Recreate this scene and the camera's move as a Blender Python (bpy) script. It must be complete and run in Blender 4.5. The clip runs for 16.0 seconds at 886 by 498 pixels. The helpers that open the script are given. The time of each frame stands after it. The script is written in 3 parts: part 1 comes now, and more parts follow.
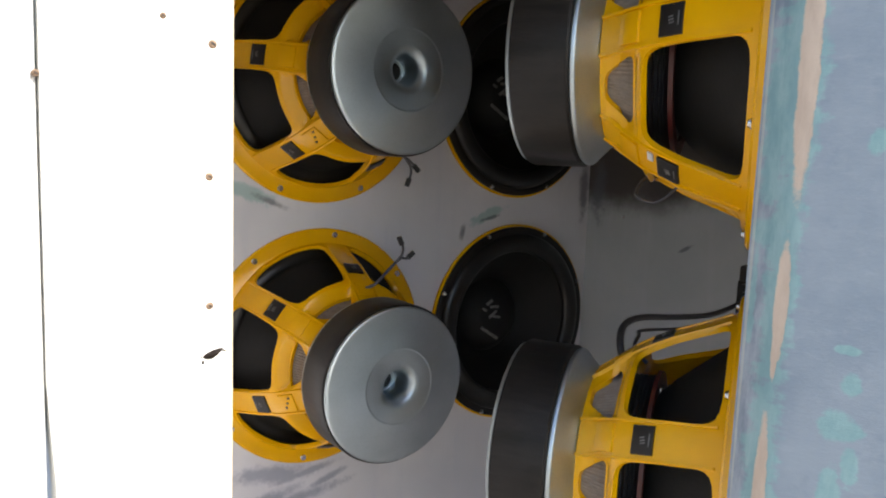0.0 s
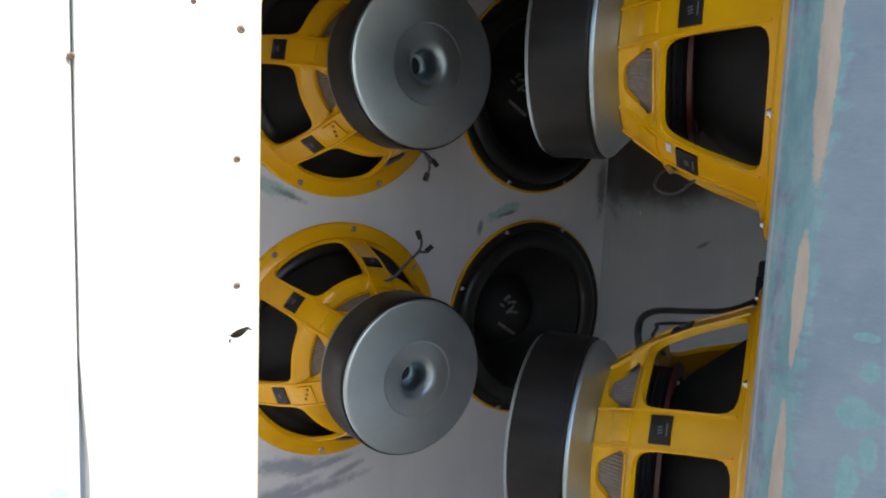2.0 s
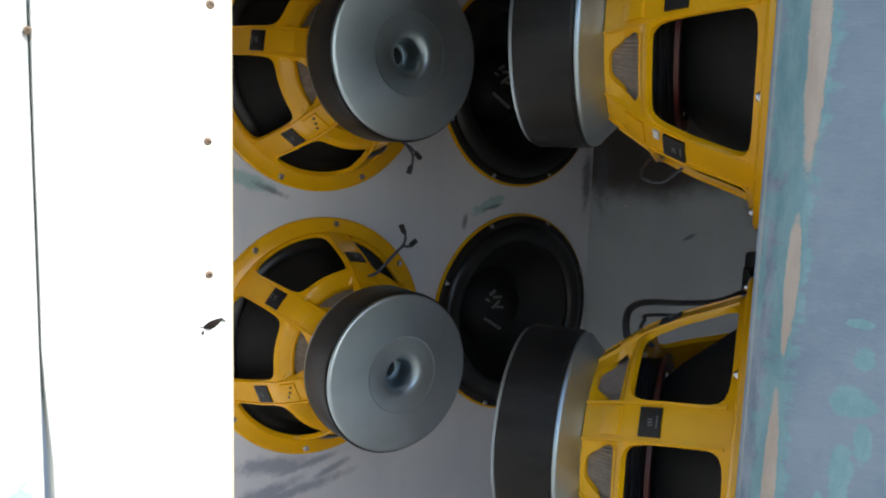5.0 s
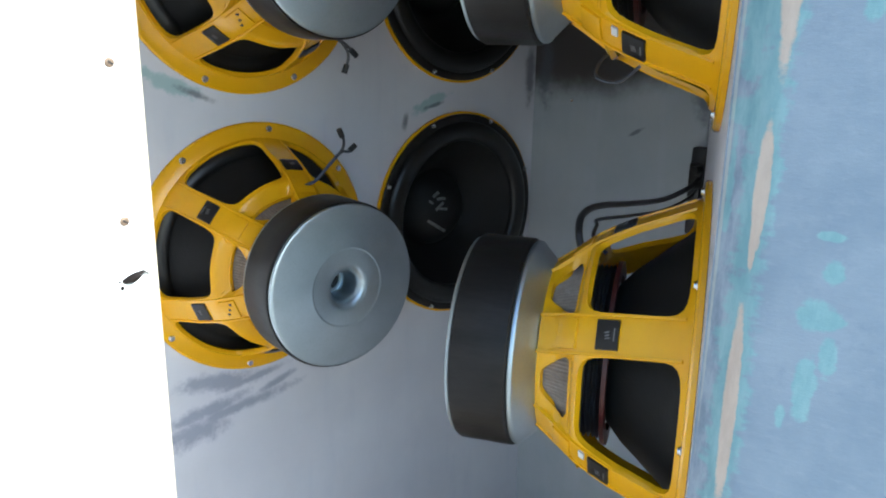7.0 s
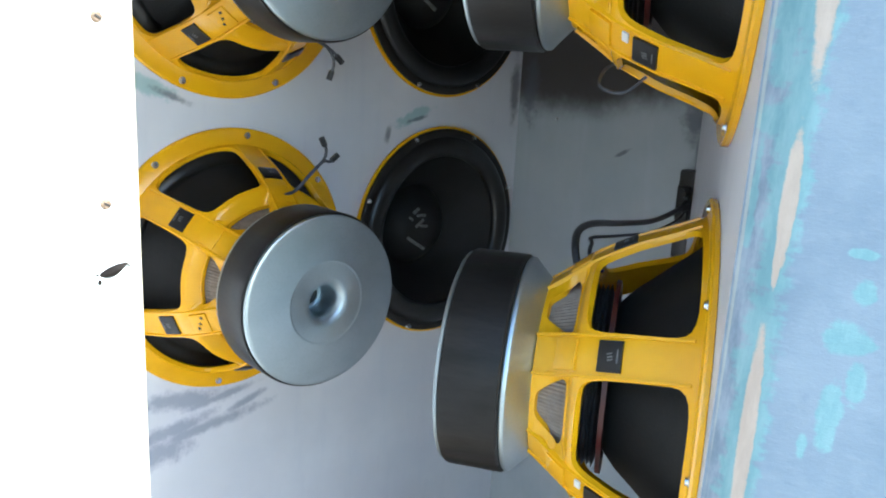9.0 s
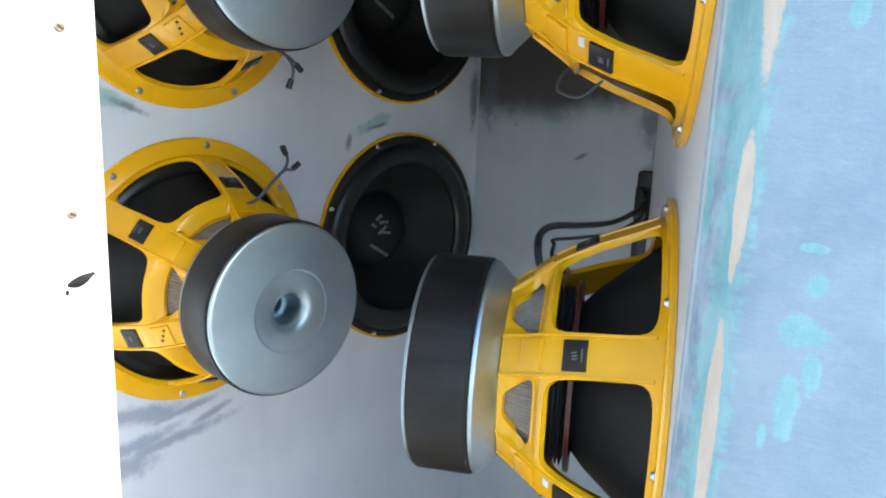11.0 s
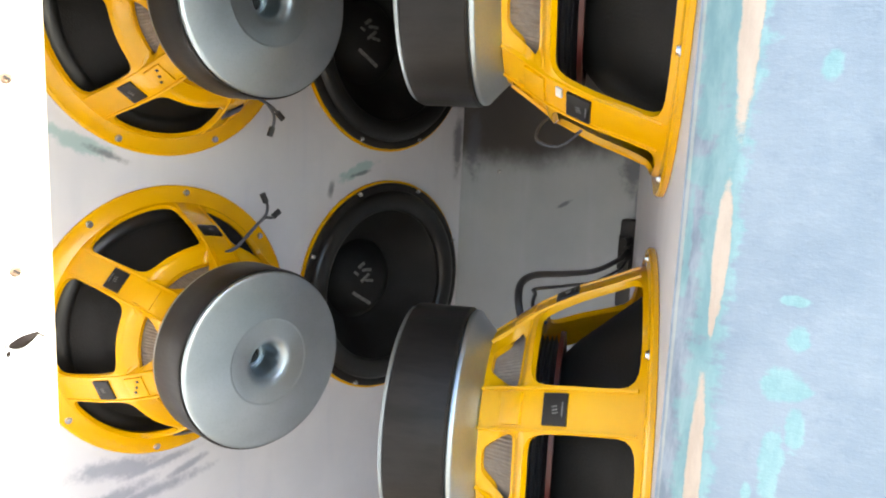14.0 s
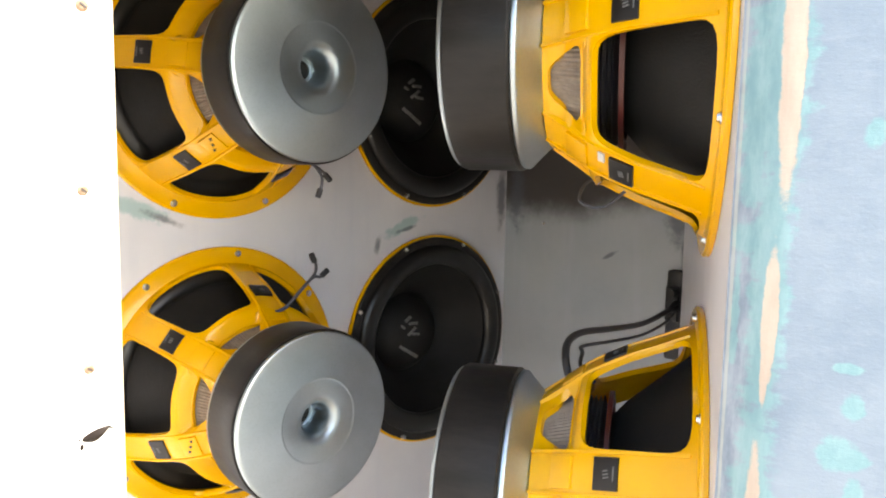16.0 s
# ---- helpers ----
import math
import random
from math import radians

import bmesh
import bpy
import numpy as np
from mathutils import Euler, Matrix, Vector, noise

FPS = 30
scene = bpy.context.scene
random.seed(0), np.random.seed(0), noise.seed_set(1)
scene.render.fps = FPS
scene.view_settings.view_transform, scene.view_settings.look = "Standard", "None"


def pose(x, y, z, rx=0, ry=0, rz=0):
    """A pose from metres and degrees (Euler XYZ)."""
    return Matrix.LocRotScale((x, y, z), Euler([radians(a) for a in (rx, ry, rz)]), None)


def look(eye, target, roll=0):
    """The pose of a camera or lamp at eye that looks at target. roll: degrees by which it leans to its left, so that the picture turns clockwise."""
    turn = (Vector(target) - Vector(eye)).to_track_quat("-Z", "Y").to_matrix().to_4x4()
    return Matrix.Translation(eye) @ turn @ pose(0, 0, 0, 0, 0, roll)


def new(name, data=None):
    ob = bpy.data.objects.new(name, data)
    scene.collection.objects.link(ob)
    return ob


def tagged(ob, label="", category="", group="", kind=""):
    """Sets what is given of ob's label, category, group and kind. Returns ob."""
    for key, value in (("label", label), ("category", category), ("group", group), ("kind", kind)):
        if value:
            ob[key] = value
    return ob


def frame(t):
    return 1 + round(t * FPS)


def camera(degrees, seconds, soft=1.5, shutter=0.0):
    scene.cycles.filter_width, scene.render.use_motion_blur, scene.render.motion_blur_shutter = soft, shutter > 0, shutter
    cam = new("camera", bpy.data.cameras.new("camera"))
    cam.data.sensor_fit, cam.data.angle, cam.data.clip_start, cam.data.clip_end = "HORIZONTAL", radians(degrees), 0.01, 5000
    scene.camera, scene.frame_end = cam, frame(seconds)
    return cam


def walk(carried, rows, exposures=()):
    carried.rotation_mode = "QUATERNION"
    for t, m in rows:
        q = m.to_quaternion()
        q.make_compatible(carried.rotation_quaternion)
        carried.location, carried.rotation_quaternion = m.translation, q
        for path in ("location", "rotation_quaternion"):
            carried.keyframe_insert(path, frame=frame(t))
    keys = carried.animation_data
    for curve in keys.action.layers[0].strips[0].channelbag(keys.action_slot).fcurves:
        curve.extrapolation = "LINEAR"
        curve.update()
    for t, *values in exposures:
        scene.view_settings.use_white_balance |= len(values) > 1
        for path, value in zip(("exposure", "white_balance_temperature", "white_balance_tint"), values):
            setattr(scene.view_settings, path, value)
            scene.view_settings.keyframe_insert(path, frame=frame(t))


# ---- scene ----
cam = camera(58.82, 16.0, soft=2.0)
# seconds, place, yaw, pitch, roll
ROWS = [
    (0.0, -0.5862, -1.1352, 1.0865, -36.25, -7.49, 2.20),
    (0.5, -0.5907, -1.1387, 1.0861, -35.84, -7.76, 2.21),
    (1.0, -0.5966, -1.1439, 1.0854, -35.18, -7.61, 1.88),
    (1.5, -0.5958, -1.1467, 1.0823, -34.79, -7.48, 2.05),
    (2.0, -0.5936, -1.1406, 1.0773, -35.07, -7.50, 2.24),
    (2.5, -0.5917, -1.1309, 1.0721, -35.48, -7.68, 1.91),
    (3.0, -0.5913, -1.1305, 1.0734, -35.76, -7.66, 1.75),
    (3.2, -0.5885, -1.1354, 1.0725, -35.53, -7.19, 1.82),
    (5.3, -0.5819, -1.1231, 1.0682, -36.41, -7.85, 1.69),
    (5.5, -0.5813, -1.1205, 1.0693, -36.71, -9.21, 0.80),
    (6.0, -0.5787, -1.1238, 1.0788, -37.34, -11.49, 1.35),
    (6.5, -0.5730, -1.1107, 1.0826, -39.61, -13.90, 0.64),
    (7.0, -0.5583, -1.0804, 1.0803, -40.98, -15.40, 0.97),
    (7.5, -0.5473, -1.0529, 1.0689, -40.50, -14.41, 1.14),
    (8.0, -0.5435, -1.0387, 1.0609, -42.07, -14.41, 2.56),
    (8.5, -0.5505, -1.0389, 1.0615, -42.80, -13.77, 2.66),
    (8.7, -0.5507, -1.0333, 1.0594, -43.18, -13.71, 2.92),
    (10.8, -0.5585, -1.0381, 1.0549, -45.55, -12.97, 2.16),
    (11.0, -0.5569, -1.0365, 1.0570, -46.32, -12.93, 2.40),
    (11.5, -0.5525, -1.0395, 1.0677, -45.64, -10.95, 1.59),
    (12.0, -0.5516, -1.0313, 1.0704, -46.59, -10.76, 1.63),
    (12.5, -0.5476, -1.0326, 1.0675, -46.69, -9.89, 1.96),
    (13.0, -0.5411, -1.0263, 1.0602, -47.85, -10.55, 2.76),
    (13.5, -0.5441, -1.0318, 1.0573, -46.55, -10.07, 2.71),
    (14.0, -0.5415, -1.0350, 1.0597, -47.03, -9.61, 2.55),
    (14.5, -0.5423, -1.0302, 1.0610, -47.39, -9.77, 2.84),
    (15.0, -0.5449, -1.0332, 1.0645, -46.31, -9.48, 2.36),
    (15.5, -0.5442, -1.0414, 1.0694, -45.20, -8.65, 1.96),
    (16.0, -0.5488, -1.0391, 1.0804, -43.66, -6.60, 1.09),
]
EXPOSURES = [
    (0.0, 1.15, 6700, 11),
    (1.5, 0.8, 6300, 8),
    (3.2, 0.75, 6150, 6),
    (5.5, 0.7, 5950, 4),
    (7.0, 1.4, 5550, 1),
    (8.5, 1.85, 5500, -1),
    (11.0, 1.95, 5550, -1),
    (12.5, 2.2, 6550, 7),
    (14.5, 2.25, 6750, 7),
    (16.0, 2.3, 7150, 10),
]
walk(cam, [(t, pose(x, y, z, 0, 0, yaw) @ pose(0, 0, 0, 90 + pitch) @ pose(0, 0, 0, 0, 0, roll))
           for t, x, y, z, yaw, pitch, roll in ROWS], EXPOSURES)

# ---- world, sun ----
world = bpy.data.worlds.new("world")
scene.world = world
world.use_nodes = True
wn = world.node_tree.nodes
sky = wn.new("ShaderNodeTexSky")
sky.sky_type, sky.sun_disc = "NISHITA", False
SUN = Vector((0.20, -0.80, 0.56)).normalized()
sky.sun_elevation = math.asin(SUN.z)
sky.sun_rotation = math.atan2(SUN.x, SUN.y)
wn["Background"].inputs["Strength"].default_value = 0.15
world.node_tree.links.new(sky.outputs[0], wn["Background"].inputs["Color"])
sun = bpy.data.lights.new("sun", "SUN")
sun.energy, sun.angle, sun.color = 4.0, radians(0.5), (1.0, 0.95, 0.88)
new("sun", sun).matrix_world = look((0, 0, 0), -SUN)


# ---- materials ----
def nodes_of(name):
    m = bpy.data.materials.new(name)
    m.use_nodes = True
    return m, m.node_tree.nodes, m.node_tree.links, m.node_tree.nodes["Principled BSDF"]


def noise_node(N, L, vec, scale, detail=4.0, rough=0.55, stretch=(1, 1, 1)):
    mp = N.new("ShaderNodeMapping")
    mp.inputs["Scale"].default_value = stretch
    L.new(vec, mp.inputs["Vector"])
    n = N.new("ShaderNodeTexNoise")
    n.inputs["Scale"].default_value, n.inputs["Detail"].default_value, n.inputs["Roughness"].default_value = scale, detail, rough
    L.new(mp.outputs[0], n.inputs["Vector"])
    return n.outputs["Fac"]


def maths(N, L, op, a, b=None, c=None):
    n = N.new("ShaderNodeMath")
    n.operation = op
    for i, v in enumerate((a, b, c)):
        if v is None:
            continue
        if isinstance(v, (int, float)):
            n.inputs[i].default_value = v
        else:
            L.new(v, n.inputs[i])
    return n.outputs[0]


def ramp(N, L, fac, lo, hi):
    n = N.new("ShaderNodeMapRange")
    n.interpolation_type = "SMOOTHSTEP"
    n.inputs["From Min"].default_value, n.inputs["From Max"].default_value = lo, hi
    L.new(fac, n.inputs["Value"])
    return n.outputs[0]


def mixed(N, L, fac, a, b):
    n = N.new("ShaderNodeMix")
    n.data_type = "RGBA"
    if isinstance(fac, (int, float)):
        n.inputs[0].default_value = fac
    else:
        L.new(fac, n.inputs[0])
    for i, v in ((6, a), (7, b)):
        if isinstance(v, tuple):
            n.inputs[i].default_value = (*v, 1)
        else:
            L.new(v, n.inputs[i])
    return n.outputs[2]


def bump(N, L, bsdf, height, strength, dist=0.002):
    b = N.new("ShaderNodeBump")
    b.inputs["Strength"].default_value, b.inputs["Distance"].default_value = strength, dist
    L.new(height, b.inputs["Height"])
    L.new(b.outputs[0], bsdf.inputs["Normal"])


def spots(N, L, u, v, wobble, places, soft=0.35):
    """Blotches with ragged outlines: (u, v, half width, half height, slant)."""
    out = None
    for cu, cv, ru, rv, slant in places:
        du = maths(N, L, "SUBTRACT", u, cu)
        dv = maths(N, L, "SUBTRACT", maths(N, L, "SUBTRACT", v, cv), maths(N, L, "MULTIPLY", du, slant))
        a = maths(N, L, "POWER", maths(N, L, "ABSOLUTE", maths(N, L, "DIVIDE", du, ru)), 2.0)
        b = maths(N, L, "POWER", maths(N, L, "ABSOLUTE", maths(N, L, "DIVIDE", dv, rv)), 2.0)
        d = maths(N, L, "ADD", maths(N, L, "SQRT", maths(N, L, "ADD", a, b)), wobble)
        m = ramp(N, L, d, 1.0 + soft, 1.0 - soft)
        out = m if out is None else maths(N, L, "MAXIMUM", out, m)
    return out


def surface(name, c1, c2, scale=6.0, rough=0.5, metal=0.0, relief=0.15, fine=220.0, coat=0.0, stretch=(1, 1, 1), spread=0.1, mottle=0.35):
    m, N, L, b = nodes_of(name)
    tc = N.new("ShaderNodeTexCoord").outputs["Object"]
    big = noise_node(N, L, tc, scale, 5, 0.6, stretch)
    small = noise_node(N, L, tc, fine, 3, 0.6, stretch)
    col = mixed(N, L, ramp(N, L, big, 0.3, 0.7), c1, c2)
    col = mixed(N, L, maths(N, L, "MULTIPLY", ramp(N, L, small, 0.45, 0.75), mottle), col, tuple(x * 0.75 for x in c1))
    L.new(col, b.inputs["Base Color"])
    L.new(maths(N, L, "ADD", rough - spread / 2, maths(N, L, "MULTIPLY", big, spread)), b.inputs["Roughness"])
    b.inputs["Metallic"].default_value = metal
    if coat:
        b.inputs["Coat Weight"].default_value, b.inputs["Coat Roughness"].default_value = coat, 0.12
    bump(N, L, b, small, relief, 0.001)
    return m


def wall_paint(name, axes, dark, tinted, brownish=(), smear=(), thin=(0.62, 0.62, 0.66), full=(0.71, 0.71, 0.74)):
    """Thin blue-grey emulsion on board, brushed, with stray strokes of other paints."""
    m, N, L, b = nodes_of(name)
    tc = N.new("ShaderNodeTexCoord").outputs["Object"]
    sep = N.new("ShaderNodeSeparateXYZ")
    L.new(tc, sep.inputs[0])
    u, v = (sep.outputs[a] for a in axes)
    cloud = noise_node(N, L, tc, 3.5, 5, 0.6)
    brush = noise_node(N, L, tc, 28, 4, 0.6, (1, 1, 0.12))
    grain = noise_node(N, L, tc, 260, 3, 0.6)
    rag = maths(N, L, "MULTIPLY", maths(N, L, "SUBTRACT", noise_node(N, L, tc, 45, 4, 0.7), 0.5), 2.2)
    col = mixed(N, L, ramp(N, L, cloud, 0.3, 0.7), thin, full)
    col = mixed(N, L, maths(N, L, "MULTIPLY", ramp(N, L, brush, 0.5, 0.8), 0.3), col, (0.52, 0.54, 0.61))
    if tinted:
        col = mixed(N, L, maths(N, L, "MULTIPLY", spots(N, L, u, v, rag, tinted), 0.6), col, (0.20, 0.42, 0.42))
    if brownish:
        col = mixed(N, L, maths(N, L, "MULTIPLY", spots(N, L, u, v, maths(N, L, "MULTIPLY", maths(N, L, "ADD", maths(N, L, "SUBTRACT", cloud, 0.5), maths(N, L, "MULTIPLY", rag, 0.15)), 0.2), brownish, 0.08), 0.92), col, (0.040, 0.031, 0.026))
    if smear:
        col = mixed(N, L, maths(N, L, "MULTIPLY", spots(N, L, u, v, rag, smear, 0.6), 0.8), col, (0.27, 0.29, 0.37))
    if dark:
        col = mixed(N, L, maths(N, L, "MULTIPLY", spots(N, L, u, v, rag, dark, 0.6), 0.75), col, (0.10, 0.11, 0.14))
    L.new(col, b.inputs["Base Color"])
    L.new(maths(N, L, "ADD", 0.42, maths(N, L, "MULTIPLY", brush, 0.2)), b.inputs["Roughness"])
    bump(N, L, b, maths(N, L, "ADD", maths(N, L, "MULTIPLY", brush, 0.7), maths(N, L, "MULTIPLY", grain, 0.3)), 0.2, 0.0015)
    return m


FAR_SMEAR = [(-0.05, 0.491, 0.09, 0.009, 0.12), (-0.10, 0.500, 0.06, 0.012, 0.15), (-0.02, 0.535, 0.05, 0.006, 0.15), (-0.08, 0.545, 0.06, 0.014, -0.1), (-0.12, 0.47, 0.05, 0.02, 0.1), (0.02, 0.515, 0.03, 0.006, 0.3)]
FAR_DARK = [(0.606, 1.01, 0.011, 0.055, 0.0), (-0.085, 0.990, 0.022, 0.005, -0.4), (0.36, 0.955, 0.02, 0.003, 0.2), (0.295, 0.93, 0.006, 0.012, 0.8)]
FAR_TINT = [(-0.12, 1.005, 0.04, 0.012, -0.4), (0.35, 0.96, 0.04, 0.010, 0.3)]
# dark brown over the upper end wall, with an uneven lower edge
RIGHT_BROWN = [(-0.16, 1.34, 0.60, 0.352, -0.08)]
RIGHT_DARK = [(-0.243, 0.915, 0.014, 0.0035, -0.5), (-0.022, 1.01, 0.016, 0.055, 0.0), (-0.378, 0.985, 0.022, 0.035, 0.0), (-0.388, 0.93, 0.006, 0.06, 0.0)]
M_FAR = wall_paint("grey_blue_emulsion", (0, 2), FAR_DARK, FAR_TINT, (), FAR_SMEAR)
# darker copy of the emulsion, with the end wall's deep shade in its colour
M_RIGHT = wall_paint("grey_blue_emulsion_shaded", (1, 2), RIGHT_DARK, [], RIGHT_BROWN, (), (0.38, 0.42, 0.45), (0.46, 0.495, 0.515))
M_PLAIN = wall_paint("grey_blue_emulsion_plain", (0, 2), [], [])


def white_paint(name, c1, c2, tint, places, cream_from):
    """White paint over planed timber, with blotches of another paint."""
    m, N, L, b = nodes_of(name)
    tc = N.new("ShaderNodeTexCoord").outputs["Object"]
    sep = N.new("ShaderNodeSeparateXYZ")
    L.new(tc, sep.inputs[0])
    grain = noise_node(N, L, tc, 120, 5, 0.65, (1, 1, 0.06))
    cloud = noise_node(N, L, tc, 8, 5, 0.6, (1, 1, 0.3))
    rag = maths(N, L, "MULTIPLY", maths(N, L, "SUBTRACT", noise_node(N, L, tc, 90, 4, 0.7), 0.5), 2.0)
    col = mixed(N, L, ramp(N, L, cloud, 0.3, 0.7), c1, c2)
    col = mixed(N, L, maths(N, L, "MULTIPLY", ramp(N, L, grain, 0.5, 0.8), 0.25), col, tuple(0.8 * x for x in c2))
    col = mixed(N, L, maths(N, L, "MULTIPLY", spots(N, L, sep.outputs[0], sep.outputs[2], rag, places), 0.8), col, tint)
    # cream put into the edge colour for the weaker light on its rounding
    edge = maths(N, L, "ADD", sep.outputs[0], maths(N, L, "MULTIPLY", maths(N, L, "SUBTRACT", grain, 0.5), 0.006))
    col = mixed(N, L, maths(N, L, "MULTIPLY", ramp(N, L, edge, cream_from, cream_from + 0.006), 0.85), col, (0.66, 0.54, 0.37))
    L.new(col, b.inputs["Base Color"])
    b.inputs["Roughness"].default_value = 0.5
    bump(N, L, b, grain, 0.3, 0.001)
    return m


M_WHITE = white_paint("white_gloss_board", (0.82, 0.81, 0.78), (0.76, 0.75, 0.71), (0.45, 0.36, 0.24),
                      [(-0.440, 1.030, 0.0015, 0.012, 0.0), (-0.492, 1.065, 0.001, 0.012, 0.0)], -0.4385)
M_WHITE_OLD = white_paint("weathered_white_board", (0.62, 0.62, 0.60), (0.52, 0.53, 0.53), (0.22, 0.38, 0.42),
                          [(-0.534, 0.875, 0.007, 0.035, 0.0), (-0.550, 0.82, 0.015, 0.03, 0.0)], 9.0)
# dark tone cuts the light bounced by the unseen floor and ceiling
M_DARK_PLY = surface("light_dimming_ply", (0.22, 0.165, 0.11), (0.15, 0.11, 0.075), 14, 0.7, 0, 0.4, 200, stretch=(0.1, 1, 1))
M_GROUND = surface("dry_ground", (0.38, 0.34, 0.28), (0.30, 0.27, 0.22), 0.8, 0.95, 0, 0.8, 18)
M_YELLOW = surface("yellow_enamel", (0.85, 0.443, 0.001), (0.80, 0.40, 0.001), 14, 0.20, 0, 0.04, 420, coat=0.25, mottle=0.06)
M_YELLOW.node_tree.nodes["Principled BSDF"].inputs["Specular IOR Level"].default_value = 0.4
M_RUBBER = surface("black_rubber", (0.010, 0.0095, 0.009), (0.022, 0.020, 0.019), 38, 0.36, 0, 0.3, 240, spread=0.3, stretch=(1, 1, 0.25))
M_CONE = surface("black_paper_cone", (0.008, 0.008, 0.008), (0.014, 0.014, 0.014), 22, 0.62, 0, 0.5, 420)
M_ROLL = surface("black_foam_roll", (0.008, 0.008, 0.008), (0.014, 0.014, 0.014), 18, 0.30, 0, 0.25, 300)
M_STEEL = surface("zinc_steel", (0.47, 0.535, 0.57), (0.40, 0.46, 0.495), 10, 0.36, 0.95, 0.05, 380, spread=0.14)
turned = M_STEEL.node_tree.nodes.new("ShaderNodeTangent")
turned.direction_type, turned.axis = "RADIAL", "Z"
M_STEEL.node_tree.links.new(turned.outputs[0], M_STEEL.node_tree.nodes["Principled BSDF"].inputs["Tangent"])
M_STEEL.node_tree.nodes["Principled BSDF"].inputs["Anisotropic"].default_value = 0.6
for dull in (M_CONE, M_ROLL, M_RUBBER):   # matt blacks
    dull.node_tree.nodes["Principled BSDF"].inputs["Specular IOR Level"].default_value = 0.5 if dull == M_ROLL else 0.28
M_SPIDER = surface("dark_grey_resin_cloth", (0.055, 0.055, 0.06), (0.035, 0.035, 0.04), 30, 0.35, 0, 0.3, 320)
M_BOLT = surface("bright_zinc", (0.75, 0.75, 0.74), (0.62, 0.62, 0.62), 60, 0.22, 1.0, 0.05, 400)
M_SCREEN = surface("grey_woven_screen", (0.34, 0.29, 0.24), (0.24, 0.20, 0.17), 120, 0.6, 0.3, 0.9, 700)
M_RED = surface("red_lacquer", (0.085, 0.013, 0.012), (0.05, 0.009, 0.008), 30, 0.45, 0, 0.1, 300)
M_STICKER = surface("black_gloss_label", (0.006, 0.005, 0.005), (0.010, 0.009, 0.009), 40, 0.45, 0, 0.05, 300)
M_PRINT = surface("faded_silver_print", (0.24, 0.235, 0.23), (0.09, 0.09, 0.09), 300, 0.5, 0.2, 0.1, 500)
M_TAG = surface("white_paper_tag", (0.75, 0.73, 0.68), (0.66, 0.64, 0.60), 60, 0.7, 0, 0.1, 300)
M_SCREW = surface("rusted_screw", (0.32, 0.22, 0.14), (0.18, 0.12, 0.08), 300, 0.6, 0.4, 0.3, 700)
M_FLAKE = surface("dark_brown_flake", (0.010, 0.007, 0.006), (0.02, 0.015, 0.012), 200, 0.6, 0, 0.3, 700)
M_FLAKE.node_tree.nodes["Principled BSDF"].inputs["Specular IOR Level"].default_value = 0.1
M_CABLE = surface("black_cable_sheath", (0.015, 0.015, 0.017), (0.028, 0.028, 0.03), 30, 0.45, 0, 0.2, 300)
M_LEAD = surface("dull_grey_lead", (0.10, 0.105, 0.12), (0.05, 0.05, 0.06), 90, 0.5, 0.3, 0.3, 500)


